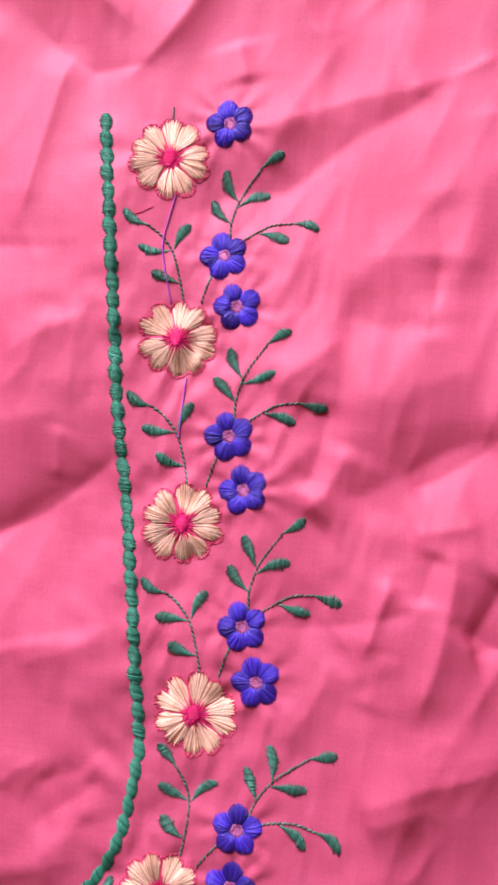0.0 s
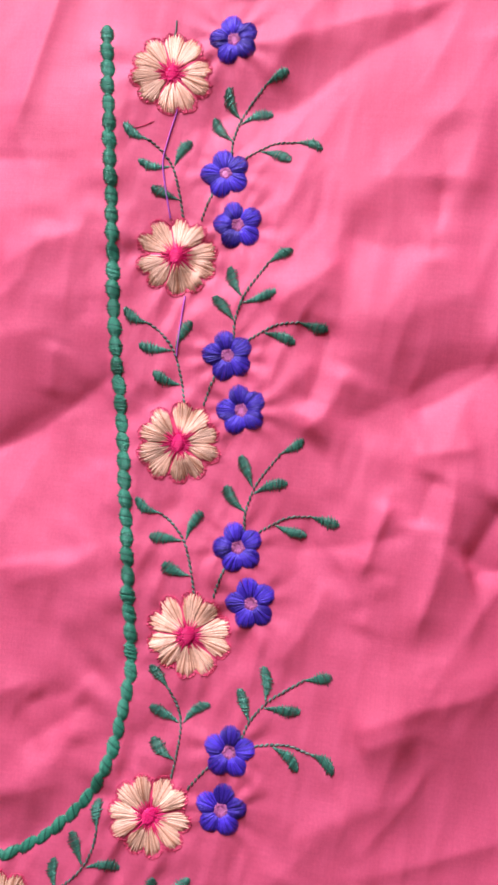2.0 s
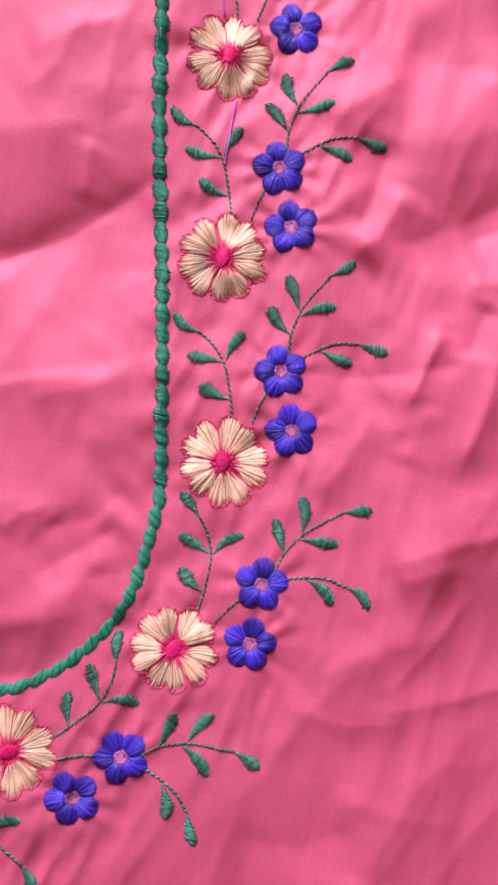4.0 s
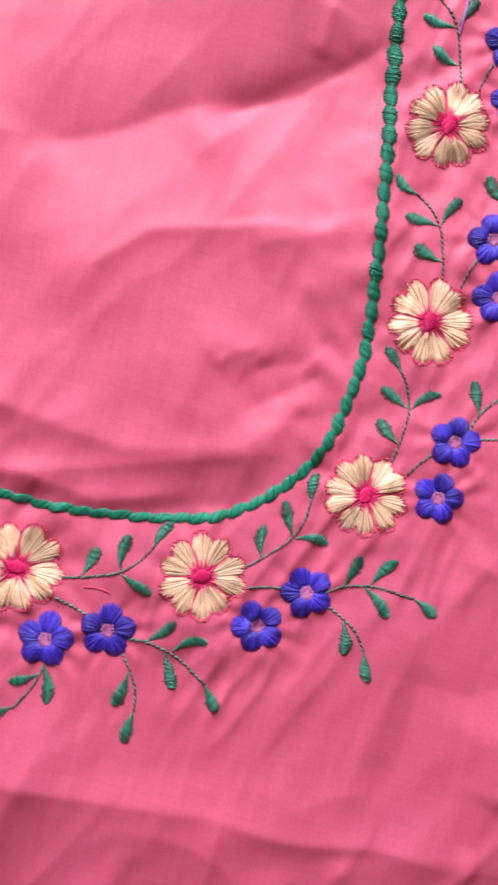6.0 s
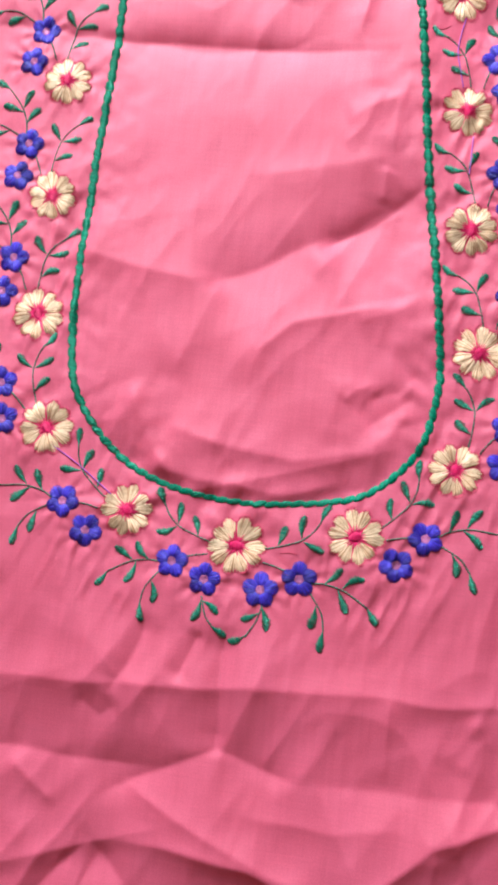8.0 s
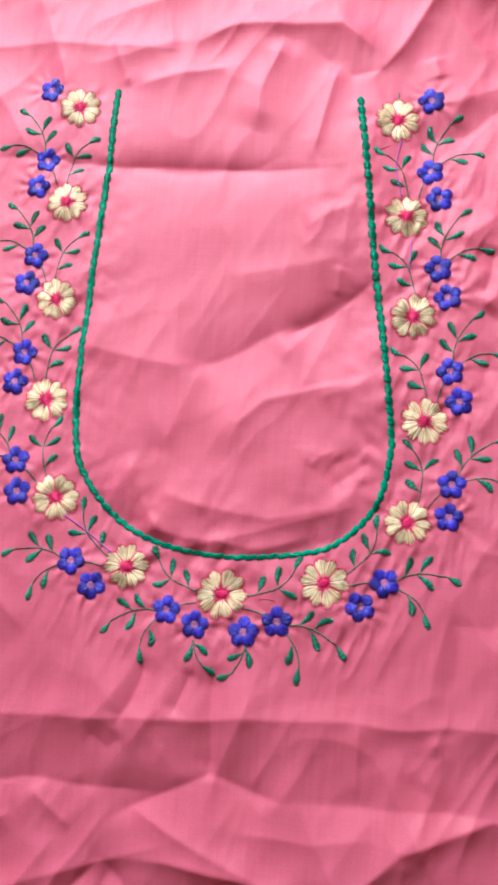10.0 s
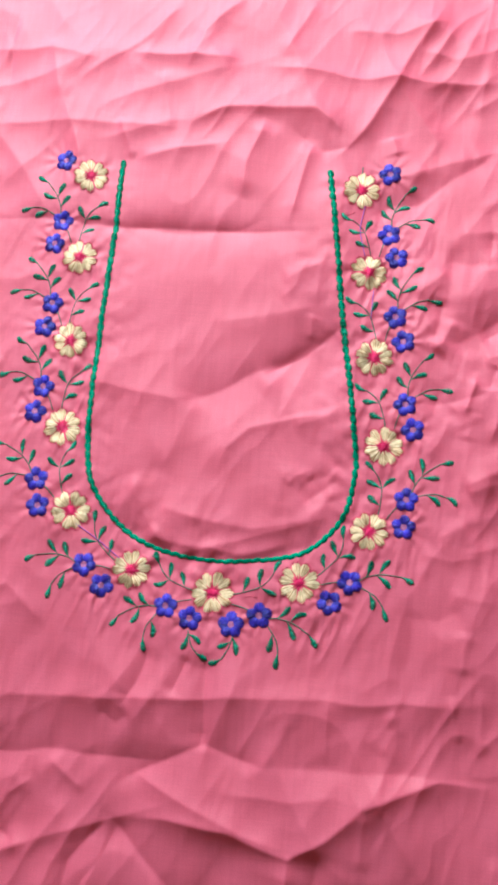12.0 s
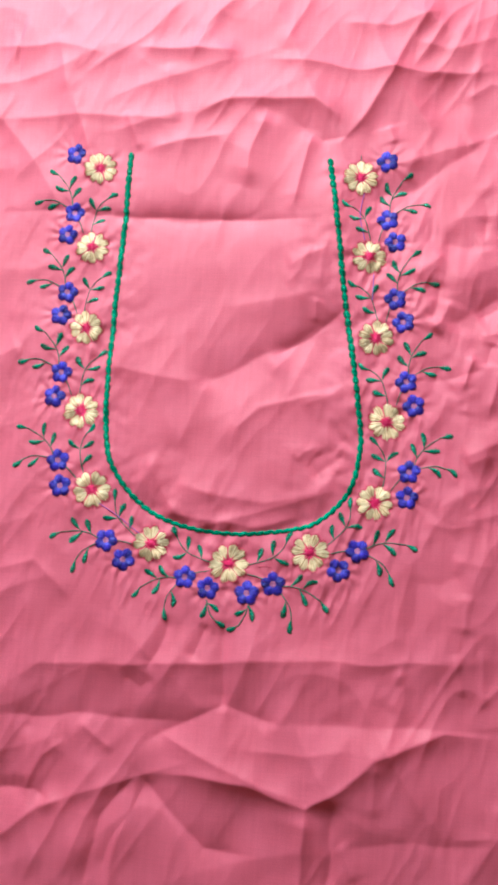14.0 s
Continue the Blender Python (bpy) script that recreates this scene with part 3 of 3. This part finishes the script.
def strands(a, b, half, base, rise, sway=0.0, ends=0.55, arch=2.6, steps=7):
    """Satin stitches side by side, each a rounded strand from a to b, in metres: half its half-width, base the height
    at which it dives into the cloth, rise the height of its arch."""
    a, b = np.asarray(a, float), np.asarray(b, float)
    n = len(a)
    t = np.linspace(0, 1, steps)
    d = b - a
    d_len = np.linalg.norm(d, axis=1) + 1e-12
    out = np.stack([-d[:, 1], d[:, 0]], 1) / d_len[:, None]
    half, base, rise, sway = (np.broadcast_to(np.asarray(v, float), n) for v in (half, base, rise, sway))
    mid = a[:, None] + d[:, None] * t[None, :, None] + out[:, None] * (sway[:, None] * np.sin(math.pi * t)[None])[:, :, None]
    bow = np.clip(1 - np.abs(2 * t - 1) ** arch, 0, 1) ** 0.7
    thin = ends + (1 - ends) * np.clip(1 - np.abs(2 * t - 1) ** 4, 0, 1)
    w = half[:, None] * thin[None]
    crest = base[:, None] + rise[:, None] * bow[None]
    q = np.array([-1.0, -0.62, 0.0, 0.62, 1.0])
    fall = np.array([1.0, 0.34, 0.0, 0.34, 1.0])
    xy = mid[:, :, None] + out[:, None, None] * (w[:, :, None] * q)[..., None]
    z = crest[:, :, None] - half[:, None, None] * 1.25 * fall + 0.0001
    k = np.arange(n)[:, None, None] * steps * 5 + np.arange(steps - 1)[None, :, None] * 5 + np.arange(4)[None, None]
    faces = np.stack([k, k + 1, k + 6, k + 5], -1).reshape(-1, 4).tolist()
    uv = np.stack(np.broadcast_arrays(d_len[:, None, None] * 1000 * t[None, :, None] + rng.uniform(0, 9, n)[:, None, None],
                                      w[:, :, None] * q * 1000), -1)
    return xy.reshape(-1, 2), z.ravel(), faces, uv.reshape(-1, 2)


def leaf(base, tip, parent, bend=0.12):
    """A teardrop of slanting stitches whose ends stick out like a comb."""
    base, tip = np.asarray(base), np.asarray(tip)
    d = tip - base
    long = np.linalg.norm(d)
    n = max(12, round(long / 0.00052))
    t = np.linspace(0.02, 0.97, n)
    way = d / long
    out = np.array([-way[1], way[0]])
    line = base + t[:, None] * d + np.sin(math.pi * t)[:, None] * out * long * bend * rng.uniform(-0.4, 1.0)
    wide = 0.00024 + 0.00164 * np.sin(math.pi * t ** 2.0) ** 0.6 * rng.uniform(0.9, 1.1)
    lean = rng.choice([-1, 1]) * rng.uniform(0.15, 0.4)
    one = wide * (0.94 + 0.42 * (np.arange(n) % 2) * rng.uniform(0.2, 1.2, n))
    two = wide * (0.94 + 0.42 * (np.arange(n) % 2) * rng.uniform(0.2, 1.2, n))
    a = line + out * one[:, None] + way * (lean * one)[:, None]
    b = line - out * two[:, None] - way * (lean * two)[:, None]
    part("leaf", *strands(a, b, rng.uniform(0.00021, 0.00030, n), 0.0001, 0.0001 + 0.34 * wide * rng.uniform(0.55, 1.25, n), ends=0.4, steps=7), GREEN, parent)


def stem(points, parent):
    """A run of short slanting stitches, one over the end of the next, with the cloth showing beside them."""
    pts = np.asarray(points)
    total = np.linalg.norm(np.diff(pts, axis=0), axis=1).sum()
    n = max(3, round(total / 0.00175))
    line = spline([tuple(p) for p in pts], n * 2 + 1)
    way = np.gradient(line, axis=0)
    way /= np.linalg.norm(way, axis=1)[:, None] + 1e-12
    out = np.stack([-way[:, 1], way[:, 0]], 1)
    mid, along_it, across_it = line[1::2], way[1::2], out[1::2]
    slip = rng.uniform(0.22, 0.42, n)[:, None] * 0.001
    long = rng.uniform(0.80, 1.10, n)[:, None] * 0.001
    a, b = mid - along_it * long - across_it * slip, mid + along_it * long + across_it * slip
    part("stem", *strands(a, b, rng.uniform(0.00034, 0.00050, n), 0.0001, rng.uniform(0.00026, 0.00044, n), ends=0.12, steps=7), STEM, parent)


def rim_of(petal, q):
    """The outer edge of a heart-shaped petal at q, -1 to 1 from one side to the other."""
    angle, half_angle, r_out, lobe_a, lobe_b, notch = petal
    lobe = np.abs(np.sin(math.pi * np.abs(q) ** 0.88 * 0.96)) ** 0.55 * np.where(q < 0, lobe_a, lobe_b)
    return r_out * (1 - notch + notch * lobe - 0.07 * np.abs(q) ** 8)


def heart_petal(m, petal, f):
    """Threads that run outwards from a flower's middle, over padding in two lobes."""
    angle, half_angle, r_out = petal[:3]
    n = 30
    q = np.linspace(-1, 1, n) + rng.uniform(-0.02, 0.02, n)
    q = np.clip(q, -1, 1)
    outer = rim_of(petal, q) * (1 + rng.uniform(-0.06, 0.04, n))
    inner = 2.6 + 3.4 * rng.uniform(0, 1, n) ** 2 + 1.5 * (np.abs(q) > 0.93)
    far = radians(angle) + radians(half_angle) * q
    close = radians(angle) + radians(half_angle) * q * 0.86
    a = np.stack([inner * np.cos(close), inner * np.sin(close)], 1)
    b = np.stack([outer * np.cos(far), outer * np.sin(far)], 1)
    pad = 0.00045 * (1 - 0.55 * np.abs(q) ** 6) * (1 - 0.45 * np.exp(-(q / 0.12) ** 2)) * rng.uniform(0.75, 1.2, n)
    order = rng.permutation(n)
    part("petal", *strands(turned(a[order], m), turned(b[order], m), rng.uniform(0.00029, 0.00041, n), 0.00022, pad[order] + 0.0001, rng.uniform(-0.00012, 0.00012, n), 0.32, 3.0, 9), CREAM, f)


def dome(m, centre, radius, height, jag=0.0, rings=5, around=28, squash=1.0, rim=None):
    """A round stitched pad."""
    a = np.linspace(0, 2 * math.pi, around, endpoint=False)
    edge_of = 1 + jag * rng.uniform(-1, 1, around) if rim is None else rim(a)
    rows = []
    zs = []
    for k in range(rings + 1):
        q = 1 - k / rings
        rr = radius * q * edge_of
        rows.append(np.stack([rr * np.cos(a), rr * np.sin(a) * squash], 1))
        zs.append(np.full(around, 0.00008 + height * math.sqrt(max(0.0, 1 - q ** 2.2))))
    local = np.concatenate(rows)
    return turned(local + centre, m), np.concatenate(zs), grid_faces(rings + 1, around, True), local


def blue_petal(m, centre, angle, f):
    """A plump rounded petal, its threads running outwards and ending in a short fringe."""
    n, away, radius = 20, 5.25, 3.75 * rng.uniform(0.96, 1.04)
    phi = np.linspace(-1, 1, n) * min(radians(37), 0.97 * math.asin(radius / away))
    half = np.sqrt(np.clip(radius ** 2 - (away * np.sin(phi)) ** 2, 0, None))
    r0 = away * np.cos(phi) - half * 0.92
    r1 = (away * np.cos(phi) + half * 0.98) + 0.28 * rng.uniform(-0.5, 1.0, n) * (rng.uniform(0, 1, n) < 0.6)
    th = radians(angle) + phi
    lean = rng.uniform(-0.05, 0.05)
    a = np.stack([r0 * np.cos(th - lean), r0 * np.sin(th - lean)], 1) + centre
    b = np.stack([r1 * np.cos(th + lean), r1 * np.sin(th + lean)], 1) + centre
    rise = 0.00018 + 0.00088 * (half / radius) ** 0.8 * (1 - 0.8 * np.abs(np.linspace(-1, 1, n)) ** 5) * rng.uniform(0.66, 1.18, n)
    part("petal", *strands(turned(a, m), turned(b, m), rng.uniform(0.00023, 0.00031, n), 0.00012, rise, rng.uniform(-0.0001, 0.0001, n), 0.6, 2.2, 9), BLUE, f)


def cream_flower(m):
    x, y = m[1], m[2]
    f = thing("cream_flower", x, y, "cream satin-stitched flower with a hot pink middle on the cloth", "embroidery", "cream flowers round the neckline")
    petals = [(2 + 72 * k + rng.uniform(-3, 3), rng.uniform(32.5, 34.8), 14.0 * rng.uniform(0.96, 1.05), rng.uniform(0.88, 1.1), rng.uniform(0.88, 1.1), rng.uniform(0.19, 0.29)) for k in range(5)]

    def rim(a):
        r = np.zeros(len(a))
        for p in petals:
            q = ((a - radians(p[0]) + math.pi) % (2 * math.pi) - math.pi) / radians(36)
            r = np.where(np.abs(q) <= 1.0, rim_of(p, np.clip(q, -1, 1)), r)
        return np.where(r > 0, r, 10.0)

    part("backing", *dome(m, (0, 0), 0.90, 0.00022, 0.0, 6, 140, rim=rim), ROSE, f, "rose pink stitching under the petals")
    n = 96
    a = np.linspace(0, 2 * math.pi, n, endpoint=False) + rng.uniform(-0.02, 0.02, n)
    r = rim(a)
    start, stop = r - rng.uniform(0.2, 0.7, n), r + rng.uniform(0.25, 0.95, n)
    skew = rng.choice([-1, 1], n) * rng.uniform(0.02, 0.07, n)
    p0, p1 = np.stack([start * np.cos(a), start * np.sin(a)], 1), np.stack([stop * np.cos(a + skew), stop * np.sin(a + skew)], 1)
    part("outline", *strands(turned(p0, m), turned(p1, m), rng.uniform(0.00013, 0.00021, n), 0.0001, rng.uniform(0.00018, 0.0003, n), steps=5), ROSE, f, "ragged rose pink outline stitches")
    r = rim(a) + rng.uniform(0.2, 0.9, n)
    ring = turned(np.stack([r * np.cos(a), r * np.sin(a)], 1), m)
    part("outline_run", *strands(ring, np.roll(ring, -1, 0), 0.00013, 0.0001, 0.00016, steps=4), ROSE, f)
    for p in petals:
        heart_petal(m, p, f)
    n = 40
    a = np.linspace(0, 2 * math.pi, n, endpoint=False) + rng.uniform(-0.07, 0.07, n)
    stop = rng.uniform(3.8, 7.6, n)
    p0, p1 = np.stack([2.0 * np.cos(a), 2.0 * np.sin(a)], 1), np.stack([stop * np.cos(a), stop * np.sin(a)], 1)
    part("centre_stitches", *strands(turned(p0, m), turned(p1, m), rng.uniform(0.00014, 0.00026, n), 0.00045, 0.00030, ends=0.2, steps=6), PINK, f, "thin pink stitches running out from the middle")
    part("centre_padding", *dome(m, (0, 0), 2.6, 0.0009, 0.05, 5, 24, 1.15), PINK, f)
    yy = np.linspace(-2.7, 2.7, 15)
    w = 2.5 * np.sqrt(np.clip(1 - (yy / 3.0) ** 2, 0.02, 1)) + rng.uniform(-0.2, 0.25, 15)
    part("flower_centre", *strands(turned(np.stack([-w, yy], 1), m), turned(np.stack([w, yy + 0.3], 1), m), 0.00026, 0.0005, 0.00034 + 0.0002 * w, steps=7), PINK, f, "hot pink stitched middle")


def blue_flower(m, centre, turn=38):
    x, y = turned([centre], m)[0]
    f = thing("blue_flower", float(x), float(y), "violet-blue five-petalled satin-stitched flower with a mauve middle", "embroidery", "blue flowers round the neckline")
    part("centre_padding", *dome(m, centre, 3.3, 0.0003, 0.04, 4, 24), MAUVE, f)
    n = 22
    a = np.linspace(0, 2 * math.pi, n, endpoint=False) + rng.uniform(-0.1, 0.1, n)
    r0, r1 = rng.uniform(0.7, 1.2, n), rng.uniform(2.2, 2.9, n)
    p0, p1 = np.stack([r0 * np.cos(a), r0 * np.sin(a)], 1) + centre, np.stack([r1 * np.cos(a + 0.2), r1 * np.sin(a + 0.2)], 1) + centre
    part("flower_centre", *strands(turned(p0, m), turned(p1, m), 0.00022, 0.0003, 0.00025, steps=5), MAUVE, f, "mauve stitched ring in the middle")
    for k in range(5):
        blue_petal(m, np.asarray(centre), turn + 72 * k + rng.uniform(-4, 4), f)


def sprig(m, stems, leaves, label, group, name="leaf_sprig"):
    first = turned(stems[0][:1], m)[0]
    s = thing(name, float(first[0]), float(first[1]), label, "embroidery", group)
    for line in stems:
        stem(turned(line, m), s)
    for base, tip in leaves:
        b, t = turned([base, tip], m)
        leaf(b, t, s)
    return s


INNER = "small green stitched sprig with four leaves beside the neckline"
OUTER = "green stitched sprig with four leaves above a blue flower"
SHOOT = "curved green stitched shoot with two leaves beside a blue flower"
LINK = "short dark green stitched stem between two flowers"

for m in UNITS:
    if m[0] == 1 or m[1] < 0:
        cream_flower(m)
    sprig(m, [[(0.6, 14.0), (-1.4, 21.8), (-4.8, 31.3), (-9.7, 37.2), (-15.1, 40.8)]],
          [((-14.8, 40.6), (-23.7, 44.6)), ((-6.0, 31.9), (-17.3, 32.5)), ((-4.5, 32.7), (0.2, 42.7)), ((-1.7, 20.4), (-11.5, 23.6))], INNER, "inner sprigs")
    sprig(m, [[(15.3, 37.6), (14.9, 43.9), (16.5, 51.3), (18.8, 56.5), (24.7, 65.6)]],
          [((24.7, 65.6), (32.2, 71.0)), ((16.3, 53.2), (10.8, 63.4)), ((17.0, 50.9), (28.3, 55.7)), ((14.7, 44.4), (6.8, 52.6))], OUTER, "outer sprigs")
    sprig(m, [[(20.0, 37.8), (25.1, 41.4), (30.3, 44.2), (37.4, 45.3)]],
          [((37.4, 45.3), (47.3, 43.6)), ((25.6, 40.9), (36.6, 38.4))], SHOOT, "outer shoots", "leaf_shoot")
    sprig(m, [[(10.6, 26.0), (8.6, 20.0), (7.1, 13.6)]], [], LINK, "links between flowers", "stitched_stem")
    blue_flower(m, (13.7, 32.0))
    blue_flower(m, (20.3, 13.6))

# The topmost flowers of each side, and the pair of tendrils at the middle below.
TOP_RIGHT, TOP_LEFT = (1, 0.0968, 0.1299, -2.0, 0.99), (-1, -0.1129, 0.1322, 7.0, 0.98)
for m in (TOP_RIGHT, TOP_LEFT):
    cream_flower(m)
    blue_flower(m, (20.2, 14.9))
HERE = (1, 0.0, 0.0, 0.0, 1.0)
TENDRIL = "dark green stitched tendril with three leaves below the blue flowers"
sprig(HERE, [[(-4.1, -206.0), (-0.9, -215.8), (4.0, -221.6)]],
      [((-4.1, -208.2), (-8.2, -219.2)), ((-3.2, -208.6), (5.6, -214.1)), ((2.6, -220.6), (11.2, -224.8))], TENDRIL, "tendrils", "leaf_tendril")
sprig(HERE, [[(27.7, -207.0), (25.5, -215.4), (20.8, -224.0)]],
      [((26.2, -211.2), (17.4, -215.4)), ((27.3, -207.8), (31.6, -219.7)), ((20.6, -223.4), (12.1, -227.5))], TENDRIL, "tendrils", "leaf_tendril")

# ---- neckline of plump green stitches ----
border = thing("neckline_border", NECK[8][0], NECK[8][1], "raised dark green chain-stitched neckline border on the cloth", "embroidery", "")
neck_count = 112
neck_line = spline(NECK, neck_count * 20 + 1)
for k in range(neck_count):
    seg = neck_line[k * 20:k * 20 + 21]
    mid = seg.mean(0)
    seg = mid + (seg - mid) * 1.0 + rng.uniform(-0.00015, 0.00015, 2)
    n = 13
    at = np.linspace(0, 20, n)
    line = np.stack([np.interp(at, np.arange(21), seg[:, c]) for c in (0, 1)], 1)
    way = (seg[-1] - seg[0]) / np.linalg.norm(seg[-1] - seg[0])
    out = np.array([-way[1], way[0]])
    t = np.linspace(-1, 1, n)
    low = math.exp(-((k / neck_count - 0.5) / 0.14) ** 2)
    body = 0.0024 * (1 - 0.28 * low) * rng.uniform(0.92, 1.06) * (1 - (0.44 if k < 40 else 0.52) * np.abs(t) ** 2.6)
    one, two = (body * (1 + 0.16 * (np.arange(n) % 2) * rng.uniform(0.0, 1.3, n)) for _ in range(2))
    lean = 0.25 + 0.75 * low + rng.uniform(-0.1, 0.1)
    a, b = line + out * one[:, None] + way * (lean * one)[:, None], line - out * two[:, None] - way * (lean * two)[:, None]
    part("stitch", *strands(a, b, rng.uniform(0.00028, 0.00037, n), 0.0001, 0.40 * body * rng.uniform(0.75, 1.15, n), arch=2.0, steps=8), CHAIN, border)

# ---- loose purple threads left between motifs ----
for label, pts in (("loose purple thread between two cream flowers", [(0.1000, 0.1175), (0.0984, 0.108), (0.0974, 0.098), (0.0995, 0.088), (0.1022, 0.078)]),
                   ("loose purple thread between two cream flowers", [(0.1102, 0.0515), (0.1100, 0.042), (0.1098, 0.030)]),
                   ("loose purple thread between two cream flowers", [(-0.0933, -0.1377), (-0.078, -0.1466), (-0.0592, -0.1595)])):
    lt = thing("loose_thread", *pts[0], label, "thread", "loose threads")
    line = spline(pts, 30)
    part("strand", *strip(line, np.full(30, 0.00032), np.full(30, 0.0006)), PURPLE, lt)
for label, material, half, pts in (("short dark green thread end above a cream flower", STEM, 0.00030, [(0.0963, 0.1492), (0.0964, 0.1463), (0.0962, 0.1430)]),
                                   ("fine stray rose thread lying on the cloth", ROSE, 0.00014, [(0.0834, 0.1074), (0.0884, 0.1091), (0.0927, 0.1118)]),
                                   ("stray rose thread end between two flowers", ROSE, 0.00016, [(0.0335, -0.1794), (0.0380, -0.1786), (0.0426, -0.1790)])):
    lt = thing("stray_thread", *pts[0], label, "thread", "stray threads")
    part("strand", *strip(spline(pts, 20), np.full(20, half), np.full(20, half * 1.5)), material, lt)
